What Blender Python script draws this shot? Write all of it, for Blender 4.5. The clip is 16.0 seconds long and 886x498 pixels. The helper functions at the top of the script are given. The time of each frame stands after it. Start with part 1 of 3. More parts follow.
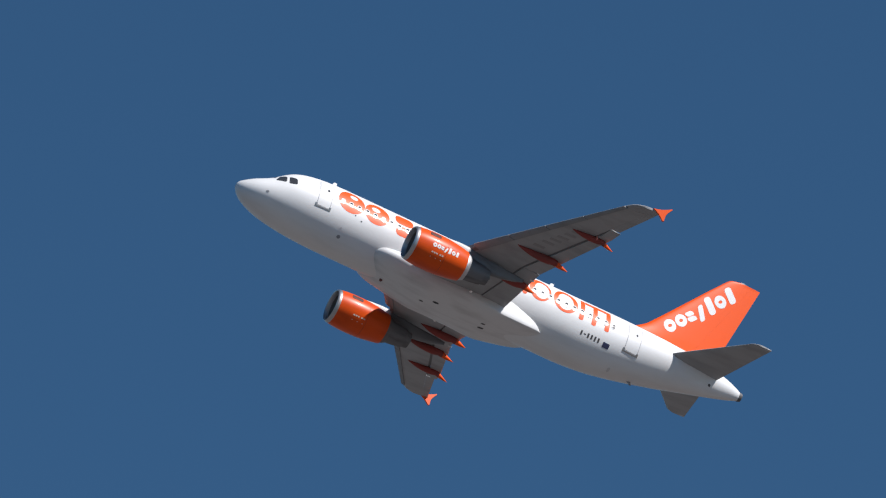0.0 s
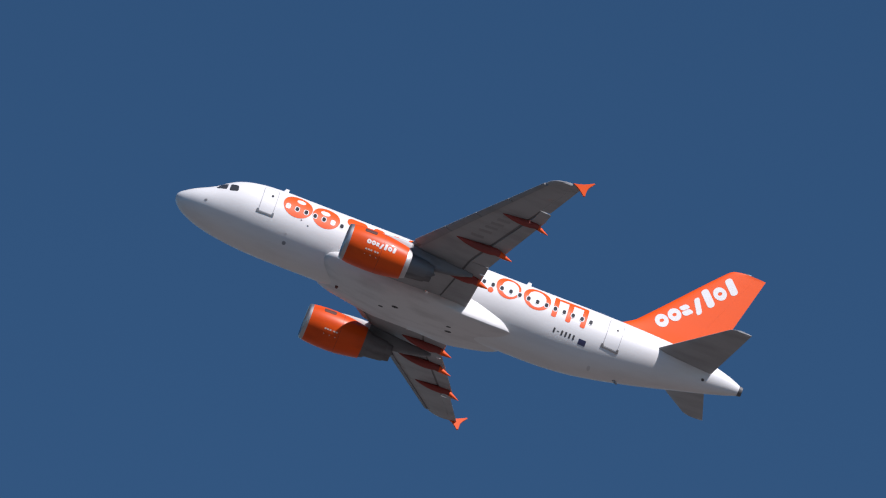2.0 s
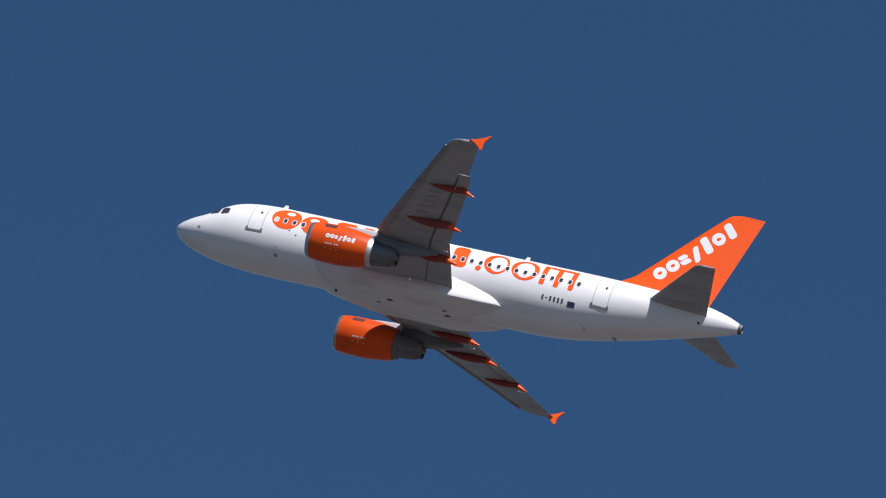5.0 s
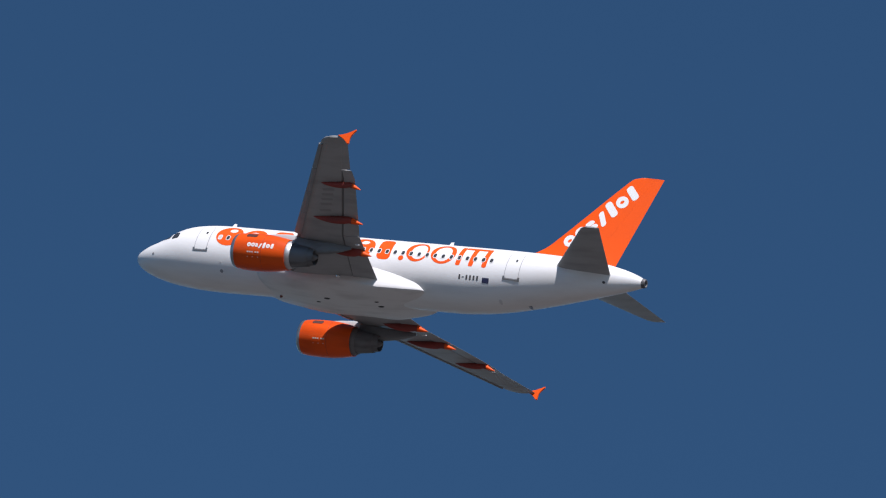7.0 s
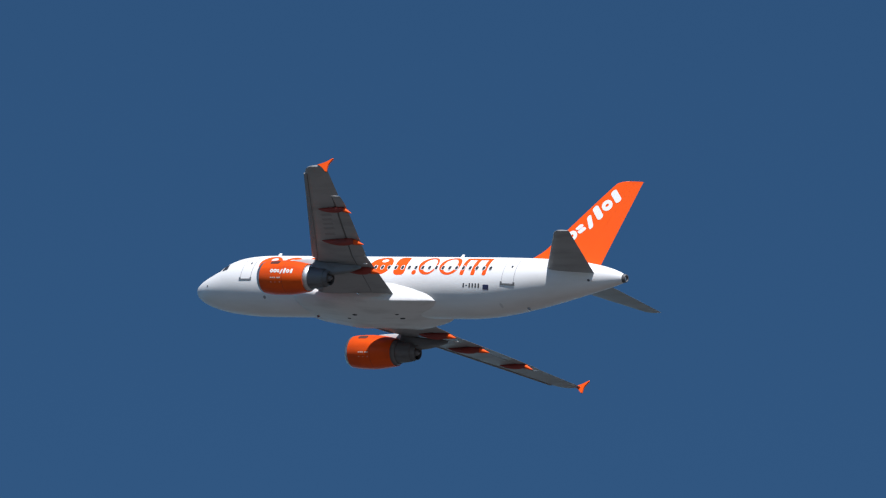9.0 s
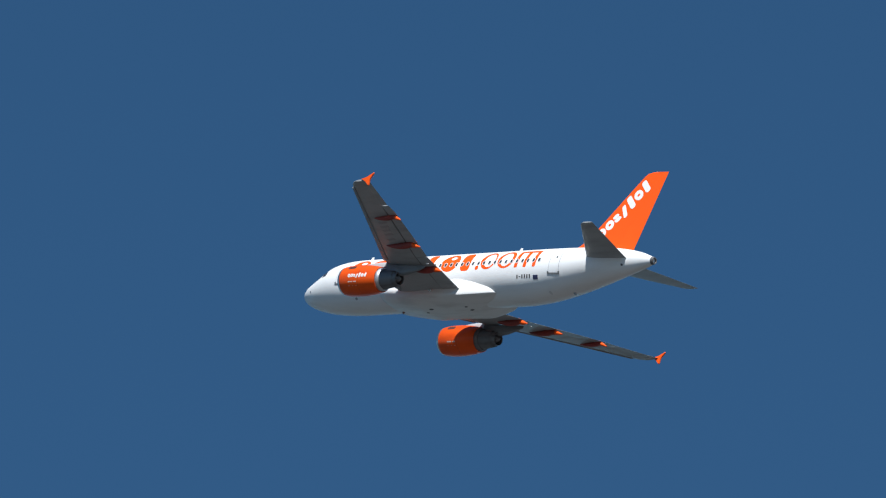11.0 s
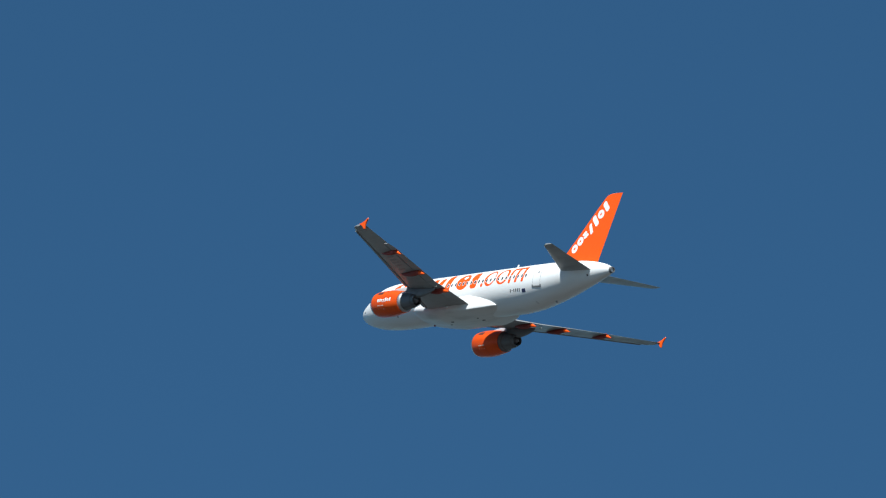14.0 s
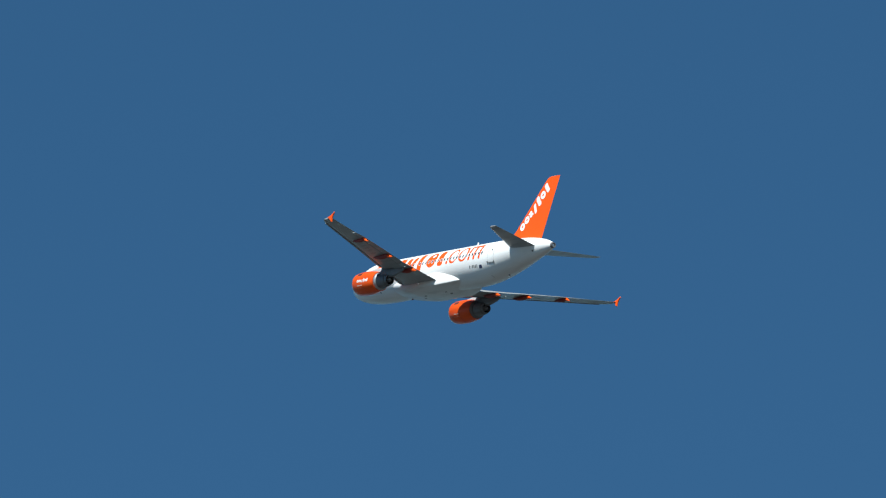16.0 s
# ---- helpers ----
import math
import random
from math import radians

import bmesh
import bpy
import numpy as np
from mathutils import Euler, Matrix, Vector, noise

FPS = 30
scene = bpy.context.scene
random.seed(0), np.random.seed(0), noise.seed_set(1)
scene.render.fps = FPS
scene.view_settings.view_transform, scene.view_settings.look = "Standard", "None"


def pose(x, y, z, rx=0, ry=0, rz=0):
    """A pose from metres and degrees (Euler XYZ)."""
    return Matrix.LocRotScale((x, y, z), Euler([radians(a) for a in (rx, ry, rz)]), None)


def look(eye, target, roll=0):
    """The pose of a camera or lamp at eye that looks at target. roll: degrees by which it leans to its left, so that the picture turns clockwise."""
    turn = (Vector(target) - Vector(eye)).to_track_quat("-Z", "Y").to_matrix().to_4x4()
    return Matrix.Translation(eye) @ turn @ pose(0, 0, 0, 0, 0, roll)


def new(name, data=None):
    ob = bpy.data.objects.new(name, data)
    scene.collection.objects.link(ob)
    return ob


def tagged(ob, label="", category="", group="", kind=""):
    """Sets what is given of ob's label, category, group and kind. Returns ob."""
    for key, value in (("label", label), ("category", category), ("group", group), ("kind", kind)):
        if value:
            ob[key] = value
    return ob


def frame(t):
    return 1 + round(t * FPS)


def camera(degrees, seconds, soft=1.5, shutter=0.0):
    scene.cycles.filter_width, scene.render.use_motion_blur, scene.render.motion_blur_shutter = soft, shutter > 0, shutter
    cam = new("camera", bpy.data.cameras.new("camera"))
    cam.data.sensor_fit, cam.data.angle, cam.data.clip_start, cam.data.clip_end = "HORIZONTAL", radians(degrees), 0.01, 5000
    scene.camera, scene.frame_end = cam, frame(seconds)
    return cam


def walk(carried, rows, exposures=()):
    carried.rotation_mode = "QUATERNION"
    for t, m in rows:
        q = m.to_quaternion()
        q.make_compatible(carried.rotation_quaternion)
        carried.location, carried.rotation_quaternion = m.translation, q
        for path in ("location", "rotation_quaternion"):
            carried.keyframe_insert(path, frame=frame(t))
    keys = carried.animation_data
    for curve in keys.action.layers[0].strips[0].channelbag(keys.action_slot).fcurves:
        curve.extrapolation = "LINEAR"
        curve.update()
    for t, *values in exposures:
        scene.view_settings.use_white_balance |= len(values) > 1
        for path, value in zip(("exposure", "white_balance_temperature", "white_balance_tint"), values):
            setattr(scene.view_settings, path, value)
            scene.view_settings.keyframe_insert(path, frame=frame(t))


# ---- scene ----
cam = camera(4.0, 16.0, soft=1.2)
EYE = (0.0, 0.0, 1.7)
CAMERA_ROWS = [
    (0, 111.2812, -0.5817, 156.0399),
    (0.1, 111.4135, -0.6627, 156.6380),
    (0.25, 111.6156, -0.7839, 157.5382),
    (0.5, 111.9616, -0.9851, 159.0463),
    (1, 112.7669, -1.2820, 162.0492),
    (1.5, 113.4959, -1.5195, 165.0851),
    (2, 114.1707, -1.7906, 168.0533),
    (2.5, 114.8294, -1.9056, 171.2024),
    (3, 115.5142, -2.0612, 174.3993),
    (3.2, 115.7836, -2.0421, 175.5909),
    (3.7, 116.4707, -1.9144, 178.8711),
    (4.2, 117.1231, -1.6451, -177.7836),
    (4.7, 117.7219, -1.3664, -174.4594),
    (5.3, 118.3440, -1.2009, -170.6279),
    (5.5, 118.4942, -1.0140, -169.3198),
    (6, 118.8933, -0.3047, -166.0306),
    (6.5, 119.2680, 0.1057, -162.9640),
    (7, 119.4896, 0.1170, -160.1705),
    (7.5, 119.6570, -0.0410, -157.5699),
    (8, 119.8732, -0.1672, -154.9290),
    (8.5, 119.9151, -0.3557, -152.3385),
    (9, 119.8896, -0.5716, -149.9034),
    (9.2, 119.8655, -0.5776, -148.9344),
    (9.7, 119.7641, -0.6490, -146.5582),
    (10.2, 119.6096, -0.7579, -144.2649),
    (10.7, 119.4093, -0.8574, -142.0787),
    (11.3, 119.1202, -0.9160, -139.6400),
    (11.5, 119.0461, -0.9479, -138.8203),
    (12, 118.7869, -0.9499, -136.8681),
    (12.5, 118.4589, -0.7622, -135.0401),
    (13, 118.1043, -0.7496, -133.4562),
    (13.5, 117.7693, -0.7379, -132.0095),
    (14, 117.4456, -0.5350, -130.4435),
    (14.5, 117.1509, -0.5578, -129.1132),
    (15, 116.7342, -0.3338, -127.7939),
    (15.5, 116.3139, 0.1584, -126.4213),
    (15.75, 116.1359, 0.4272, -125.7506),
    (15.9, 116.0311, 0.5888, -125.3585),
    (16, 115.9621, 0.6967, -125.1014),
]
FLIGHT_ROWS = [
    (0, -285.28, -644.16, 273.63),
    (0.1, -277.00, -644.25, 274.23),
    (0.25, -264.66, -644.36, 275.21),
    (0.5, -244.30, -644.50, 277.08),
    (1, -204.31, -644.60, 281.64),
    (1.5, -165.22, -644.48, 287.19),
    (2, -126.90, -644.17, 293.60),
    (2.5, -89.28, -643.68, 300.75),
    (3, -52.24, -643.03, 308.52),
    (3.5, -15.70, -642.25, 316.82),
    (4, 20.41, -641.35, 325.54),
    (4.5, 56.20, -640.35, 334.61),
    (5, 91.72, -639.28, 343.92),
    (5.5, 127.04, -638.15, 353.41),
    (6, 162.24, -636.98, 363.01),
    (6.5, 197.37, -635.80, 372.65),
    (7, 232.48, -634.62, 382.28),
    (7.5, 267.62, -633.46, 391.85),
    (8, 302.85, -632.34, 401.32),
    (8.5, 338.19, -631.29, 410.67),
    (9, 373.68, -630.32, 419.85),
    (9.5, 409.36, -629.46, 428.85),
    (10, 445.23, -628.71, 437.66),
    (10.5, 481.33, -628.11, 446.27),
    (11, 517.67, -627.67, 454.68),
    (11.5, 554.26, -627.42, 462.91),
    (12, 592.09, -628.42, 471.75),
    (12.5, 630.28, -629.62, 480.46),
    (13, 668.85, -631.09, 489.08),
    (13.5, 707.53, -632.60, 497.48),
    (14, 746.54, -634.41, 505.87),
    (14.5, 785.85, -636.52, 514.27),
    (15, 825.29, -638.85, 522.69),
    (15.5, 864.95, -641.53, 531.27),
    (15.75, 884.86, -643.01, 535.64),
    (15.9, 896.83, -643.94, 538.29),
    (16, 904.81, -644.59, 540.08),
]
EXPOSURES = [(0, 0.225, 5800, -12), (0.5, 0.165, 5800, -10), (2.5, 0.165, 5750, -7), (5.5, 0.205, 5750, -7), (7, 0.265, 5750, -8), (9, 0.365, 5650, -12), (12.5, 0.515, 5600, -18.5), (16, 0.575, 5600, -21.5)]
walk(cam, [(t, pose(*EYE, rx, ry, rz)) for t, rx, ry, rz in CAMERA_ROWS], EXPOSURES)

# ---- world and sun ----
SUN_WAY = Vector((-0.449, 0.564, 0.693)).normalized()
world = bpy.data.worlds.new("clear_sky")
scene.world = world
world.use_nodes = True
wn = world.node_tree.nodes
sky = wn.new("ShaderNodeTexSky")
sky.sky_type, sky.sun_disc = "NISHITA", False
sky.sun_elevation = math.asin(SUN_WAY.z)
sky.sun_rotation = math.atan2(SUN_WAY.x, SUN_WAY.y)
sky.altitude, sky.air_density, sky.dust_density, sky.ozone_density = 200.0, 0.6, 0.0, 6.0
wn["Background"].inputs["Strength"].default_value = 0.0658
world.node_tree.links.new(sky.outputs["Color"], wn["Background"].inputs["Color"])
sun = new("sun", bpy.data.lights.new("sun", "SUN"))
sun.data.energy, sun.data.angle, sun.data.color = 5.0, radians(0.53), (1.0, 0.795, 0.8)
sun.matrix_world = look((0, 0, 900), Vector((0, 0, 900)) - SUN_WAY)


# ---- materials ----
def material(name, base, rough, metal=0.0, coat=0.0, grain=0.06, dirt=0.12, dirt_colour=(0.25, 0.23, 0.2), scale=1.0, streak=6.0, bump=0.004, spec=0.5):
    """A painted or metal skin with fine grain, streaks of grime along the body and slight waviness."""
    m = bpy.data.materials.new(name)
    m.use_nodes = True
    n, l = m.node_tree.nodes, m.node_tree.links
    b = n["Principled BSDF"]
    b.inputs["Metallic"].default_value = metal
    b.inputs["Coat Weight"].default_value = coat
    b.inputs["Coat Roughness"].default_value = 0.08
    b.inputs["Specular IOR Level"].default_value = spec
    tc = n.new("ShaderNodeTexCoord")
    mp = n.new("ShaderNodeMapping")
    mp.inputs["Scale"].default_value = (1.0 / streak, 1.0, 1.0)
    l.new(tc.outputs["Object"], mp.inputs["Vector"])
    big = n.new("ShaderNodeTexNoise")
    big.inputs["Scale"].default_value, big.inputs["Detail"].default_value = 1.3 * scale, 6.0
    l.new(mp.outputs["Vector"], big.inputs["Vector"])
    fine = n.new("ShaderNodeTexNoise")
    fine.inputs["Scale"].default_value, fine.inputs["Detail"].default_value = 22.0 * scale, 4.0
    l.new(tc.outputs["Object"], fine.inputs["Vector"])
    ramp = n.new("ShaderNodeMapRange")
    ramp.inputs["From Min"].default_value, ramp.inputs["From Max"].default_value = 0.45, 0.75
    ramp.inputs["To Max"].default_value = dirt
    l.new(big.outputs["Fac"], ramp.inputs["Value"])
    mix = n.new("ShaderNodeMix")
    mix.data_type = "RGBA"
    mix.inputs["A"].default_value, mix.inputs["B"].default_value = (*base, 1), (*dirt_colour, 1)
    l.new(ramp.outputs["Result"], mix.inputs["Factor"])
    vary = n.new("ShaderNodeMapRange")
    vary.inputs["To Min"].default_value, vary.inputs["To Max"].default_value = 1 - grain, 1 + grain
    l.new(fine.outputs["Fac"], vary.inputs["Value"])
    hsv = n.new("ShaderNodeHueSaturation")
    l.new(mix.outputs["Result"], hsv.inputs["Color"])
    l.new(vary.outputs["Result"], hsv.inputs["Value"])
    l.new(hsv.outputs["Color"], b.inputs["Base Color"])
    rr = n.new("ShaderNodeMapRange")
    rr.inputs["To Min"].default_value, rr.inputs["To Max"].default_value = max(rough - 0.06, 0.02), rough + 0.1
    l.new(big.outputs["Fac"], rr.inputs["Value"])
    l.new(rr.outputs["Result"], b.inputs["Roughness"])
    bp = n.new("ShaderNodeBump")
    bp.inputs["Strength"].default_value, bp.inputs["Distance"].default_value = 0.25, bump
    l.new(big.outputs["Fac"], bp.inputs["Height"])
    l.new(bp.outputs["Normal"], b.inputs["Normal"])
    return m


WHITE = material("white_paint", (0.8, 0.8, 0.79), 0.42, coat=0.05, dirt=0.13, grain=0.03, spec=0.35)
BELLY = material("white_belly_paint", (0.74, 0.74, 0.73), 0.45, coat=0.05, dirt=0.42, dirt_colour=(0.33, 0.32, 0.3), grain=0.05, streak=4.0, spec=0.3)
ORANGE = material("orange_paint", (0.82, 0.095, 0.004), 0.42, coat=0.08, spec=0.3, dirt=0.06, dirt_colour=(0.4, 0.06, 0.01), grain=0.03)
# duller orange with dark streaks, standing in for shade on the cowls
COWL = material("shade_dulled_orange_paint", (0.74, 0.088, 0.005), 0.34, coat=0.06, dirt=0.5, dirt_colour=(0.36, 0.034, 0.006), grain=0.05, streak=3.0, spec=0.25)
STREAKED = material("streaked_dark_grey", (0.19, 0.195, 0.2), 0.55, dirt=0.6, dirt_colour=(0.03, 0.03, 0.03), scale=1.6, streak=3.0)
VENT = material("dark_red_recess", (0.07, 0.014, 0.01), 0.6)
SHADE = material("lowered_window_shade", (0.62, 0.6, 0.56), 0.35, coat=0.3)
WING = material("wing_grey_paint", (0.37, 0.375, 0.378), 0.36, spec=0.15, dirt=0.5, dirt_colour=(0.2, 0.2, 0.2), streak=3.0)
WINGTOP = material("light_grey_paint", (0.5, 0.51, 0.51), 0.4, dirt=0.2, streak=3.0)
# the orange darkened to paint in shade under the wing
SHADEDORANGE = material("shaded_orange_paint", (0.26, 0.036, 0.026), 0.6, dirt=0.8, dirt_colour=(0.14, 0.042, 0.036), streak=2.0)
SLAT = material("dark_grey_paint", spec=0.2, base=(0.27, 0.275, 0.28), rough=0.6, dirt=0.3, dirt_colour=(0.11, 0.11, 0.105), streak=3.0)
GAP = material("door_gap_grey", (0.42, 0.42, 0.43), 0.5)
# dark grey that stands in for shade inside gaps and the inlet
BAY = material("shaded_recess_grey", (0.17, 0.17, 0.17), 0.6)
FAINT = material("faded_grey_marking", (0.275, 0.275, 0.275), 0.5)
RIM = material("pale_window_rim", (0.62, 0.62, 0.62), 0.4)
DULL = material("dull_metal", (0.62, 0.62, 0.63), 0.5, metal=1.0, dirt=0.3)
METAL = material("bare_aluminium", (0.55, 0.55, 0.56), 0.42, metal=1.0, dirt=0.2)
HOT = material("heat_stained_metal", (0.17, 0.17, 0.175), 0.55, metal=0.3, dirt=0.7, dirt_colour=(0.03, 0.026, 0.024), scale=2.0)
DARK = material("dark_recess", (0.025, 0.025, 0.028), 0.5, dirt=0.1)
FAN = material("fan_titanium", (0.06, 0.06, 0.065), 0.5, metal=0.5)
SEAM = material("seam_grey", (0.28, 0.28, 0.29), 0.5)
SILL = material("worn_metal_sill", (0.27, 0.27, 0.27), 0.4, metal=0.6)
GLASS = material("dark_cabin_glass", (0.05, 0.052, 0.056), 0.08, coat=0.5, dirt=0.02)
INK = material("dark_grey_marking", (0.06, 0.06, 0.065), 0.4)
NAVY = material("navy_marking", (0.03, 0.035, 0.09), 0.4)
PALE = material("pale_sticker", (0.75, 0.66, 0.58), 0.4)
DECAL = material("white_marking", (0.82, 0.82, 0.8), 0.3, dirt=0.03)
LENS = material("lamp_lens", (0.9, 0.9, 0.88), 0.05, metal=1.0)
REDLENS = material("red_lamp_lens", (0.16, 0.06, 0.05), 0.2)


def ground_material():
    m = bpy.data.materials.new("bounce_ground")
    m.use_nodes = True
    n, l = m.node_tree.nodes, m.node_tree.links
    b = n["Principled BSDF"]
    b.inputs["Roughness"].default_value = 0.95
    tc = n.new("ShaderNodeTexCoord")
    field = n.new("ShaderNodeTexVoronoi")
    field.inputs["Scale"].default_value = 0.004
    l.new(tc.outputs["Object"], field.inputs["Vector"])
    tuft = n.new("ShaderNodeTexNoise")
    tuft.inputs["Scale"].default_value, tuft.inputs["Detail"].default_value = 0.6, 8.0
    l.new(tc.outputs["Object"], tuft.inputs["Vector"])
    ramp = n.new("ShaderNodeValToRGB")
    ramp.color_ramp.elements[0].color, ramp.color_ramp.elements[1].color = (0.13, 0.117, 0.11, 1), (0.21, 0.187, 0.177, 1)
    sep = n.new("ShaderNodeSeparateColor")
    l.new(field.outputs["Color"], sep.inputs["Color"])
    l.new(sep.outputs["Red"], ramp.inputs["Fac"])
    dim_land = n.new("ShaderNodeValToRGB")
    dim_land.color_ramp.elements[0].color, dim_land.color_ramp.elements[1].color = (0.037, 0.043, 0.043, 1), (0.062, 0.07, 0.07, 1)
    l.new(sep.outputs["Red"], dim_land.inputs["Fac"])
    # unseen land darkens over a ragged line, to cut bounce light later in the flight
    axes = n.new("ShaderNodeSeparateXYZ")
    l.new(tc.outputs["Object"], axes.inputs["Vector"])
    ragged = n.new("ShaderNodeTexNoise")
    ragged.inputs["Scale"].default_value = 0.006
    l.new(tc.outputs["Object"], ragged.inputs["Vector"])
    shift = n.new("ShaderNodeMath")
    shift.operation = "MULTIPLY_ADD"
    shift.inputs[1].default_value = 400.0
    l.new(ragged.outputs["Fac"], shift.inputs[0])
    l.new(axes.outputs["X"], shift.inputs[2])
    edge = n.new("ShaderNodeMapRange")
    edge.inputs["From Min"].default_value, edge.inputs["From Max"].default_value = 300.0, 900.0
    l.new(shift.outputs["Value"], edge.inputs["Value"])
    land = n.new("ShaderNodeMix")
    land.data_type = "RGBA"
    l.new(edge.outputs["Result"], land.inputs["Factor"])
    l.new(ramp.outputs["Color"], land.inputs["A"])
    l.new(dim_land.outputs["Color"], land.inputs["B"])
    mul = n.new("ShaderNodeMix")
    mul.data_type, mul.blend_type = "RGBA", "MULTIPLY"
    mul.inputs["Factor"].default_value = 0.5
    l.new(land.outputs["Result"], mul.inputs["A"])
    l.new(tuft.outputs["Fac"], mul.inputs["B"])
    l.new(mul.outputs["Result"], b.inputs["Base Color"])
    return m


# ---- helpers for shapes ----
def mesh_of(name, verts, faces, mats, smooth=True, sharp=35.0, face_mats=None):
    me = bpy.data.meshes.new(name)
    me.from_pydata([tuple(v) for v in verts], [], faces)
    for m in mats if isinstance(mats, (list, tuple)) else [mats]:
        me.materials.append(m)
    if face_mats:
        for p, k in zip(me.polygons, face_mats):
            p.material_index = k
    bm = bmesh.new()
    bm.from_mesh(me)
    bmesh.ops.remove_doubles(bm, verts=bm.verts, dist=1e-5)
    bmesh.ops.recalc_face_normals(bm, faces=bm.faces)
    bm.to_mesh(me)
    bm.free()
    for p in me.polygons:
        p.use_smooth = smooth
    if smooth:
        me.set_sharp_from_angle(angle=radians(sharp))
    return me


def part(name, me, parent, label=""):
    ob = new(name, me)
    ob.parent = parent
    return tagged(ob, label)


def at(s, y, z):
    """Body axes: s metres aft of the nose, y to the left wing, z up from the body's axis."""
    return Vector((16.0 - s, y, z))


def loft(rings, closed=True, cap=True):
    """Vertices and faces through rings of equal length."""
    n = len(rings[0])
    verts = [v for r in rings for v in r]
    faces = []
    for i in range(len(rings) - 1):
        for j in range(n if closed else n - 1):
            k = (j + 1) % n
            faces.append((i * n + j, i * n + k, (i + 1) * n + k, (i + 1) * n + j))
    if cap:
        faces.append(tuple(range(n))[::-1])
        faces.append(tuple((len(rings) - 1) * n + j for j in range(n)))
    return verts, faces


def curve_through(xs, ys):
    """A monotone cubic through the given stations."""
    xs, ys = np.array(xs, float), np.array(ys, float)
    h, d = np.diff(xs), np.diff(ys) / np.diff(xs)
    m = np.zeros(len(xs))
    m[0], m[-1] = d[0], d[-1]
    for i in range(1, len(xs) - 1):
        if d[i - 1] * d[i] > 0:
            a, b = 2 * h[i] + h[i - 1], h[i] + 2 * h[i - 1]
            m[i] = (a + b) / (a / d[i - 1] + b / d[i])

    def value(x):
        i = int(np.clip(np.searchsorted(xs, x) - 1, 0, len(h) - 1))
        u = (np.clip(x, xs[0], xs[-1]) - xs[i]) / h[i]
        return float((1 + 2 * u) * (1 - u) ** 2 * ys[i] + u * (1 - u) ** 2 * h[i] * m[i] + u * u * (3 - 2 * u) * ys[i + 1] + u * u * (u - 1) * h[i] * m[i + 1])

    return value


# Body stations: s, crown, keel, half width.
BODY = [
    (0.0, -0.46, -0.46, 0.0), (0.1, -0.2, -0.75, 0.28), (0.4, 0.02, -1.05, 0.62), (0.9, 0.32, -1.32, 0.98), (1.5, 0.6, -1.53, 1.28),
    (2.0, 0.88, -1.66, 1.47), (2.6, 1.33, -1.79, 1.64), (3.2, 1.66, -1.88, 1.77), (4.0, 1.89, -1.97, 1.88), (5.0, 2.02, -2.04, 1.95),
    (6.2, 2.07, -2.07, 1.975), (14.0, 2.07, -2.07, 1.975), (22.0, 2.07, -2.07, 1.975), (24.0, 2.07, -1.93, 1.95), (25.5, 2.06, -1.68, 1.88),
    (27.0, 2.04, -1.35, 1.74), (28.5, 2.0, -0.98, 1.54), (30.0, 1.93, -0.58, 1.26), (31.5, 1.75, -0.18, 0.93), (32.6, 1.53, 0.13, 0.66),
    (33.4, 1.28, 0.38, 0.44), (33.84, 1.08, 0.55, 0.27)]
CROWN, KEEL, HALF = (curve_through([math.sqrt(r[0]) for r in BODY], [r[k] for r in BODY]) for k in (1, 2, 3))


def hull(s, a, out=0.0):
    """The skin at station s and angle a (0 at the left side, 90 degrees at the crown), out metres above it."""
    u = math.sqrt(max(s, 0.0))
    top, low, w = CROWN(u), KEEL(u), HALF(u)
    return at(s, (w + out) * math.cos(a), (top + low) / 2 + ((top - low) / 2 + out) * math.sin(a))


def hull_at(s, z, out=0.0, side=1):
    u = math.sqrt(max(s, 0.0))
    top, low = CROWN(u), KEEL(u)
    a = math.asin(max(-1.0, min(1.0, (z - (top + low) / 2) / ((top - low) / 2))))
    p = hull(s, a, out)
    p.y *= side
    return p


def flat_grid(corners, nu=6, nv=6):
    """Points (u, v) over a quad given by four 2D corners, with its faces."""
    (a, b, c, d) = corners
    pts = []
    for j in range(nv + 1):
        for i in range(nu + 1):
            u, v = i / nu, j / nv
            pts.append(tuple((1 - v) * ((1 - u) * a[k] + u * b[k]) + v * ((1 - u) * d[k] + u * c[k]) for k in (0, 1)))
    w = nu + 1
    faces = [(j * w + i, j * w + i + 1, (j + 1) * w + i + 1, (j + 1) * w + i) for j in range(nv) for i in range(nu)]
    return pts, faces


def rounded(cx, cz, w, h, r, lean=0.0, n=6):
    """Outline of a rounded bar, leaning by lean metres over its height."""
    pts = []
    for qx, qz, a0 in ((1, 1, 0), (-1, 1, 90), (-1, -1, 180), (1, -1, 270)):
        for k in range(n + 1):
            a = radians(a0 + 90 * k / n)
            x, z = qx * (w / 2 - r) + r * math.cos(a), qz * (h / 2 - r) + r * math.sin(a)
            pts.append((cx + x + lean * z / h, cz + z))
    # split the long straight stretches, so that the shape can follow a curved skin
    fine = []
    for j, (a, b) in enumerate(zip(pts, pts[1:] + pts[:1])):
        m = 14 if h > 0.5 and (j + 1) % (n + 1) == 0 else 1
        fine += [(a[0] + (b[0] - a[0]) * k / m, a[1] + (b[1] - a[1]) * k / m) for k in range(m)]
    return fine


def oval(cx, cz, rx, rz, n=40):
    return [(cx + rx * math.cos(2 * math.pi * k / n), cz + rz * math.sin(2 * math.pi * k / n)) for k in range(n)]


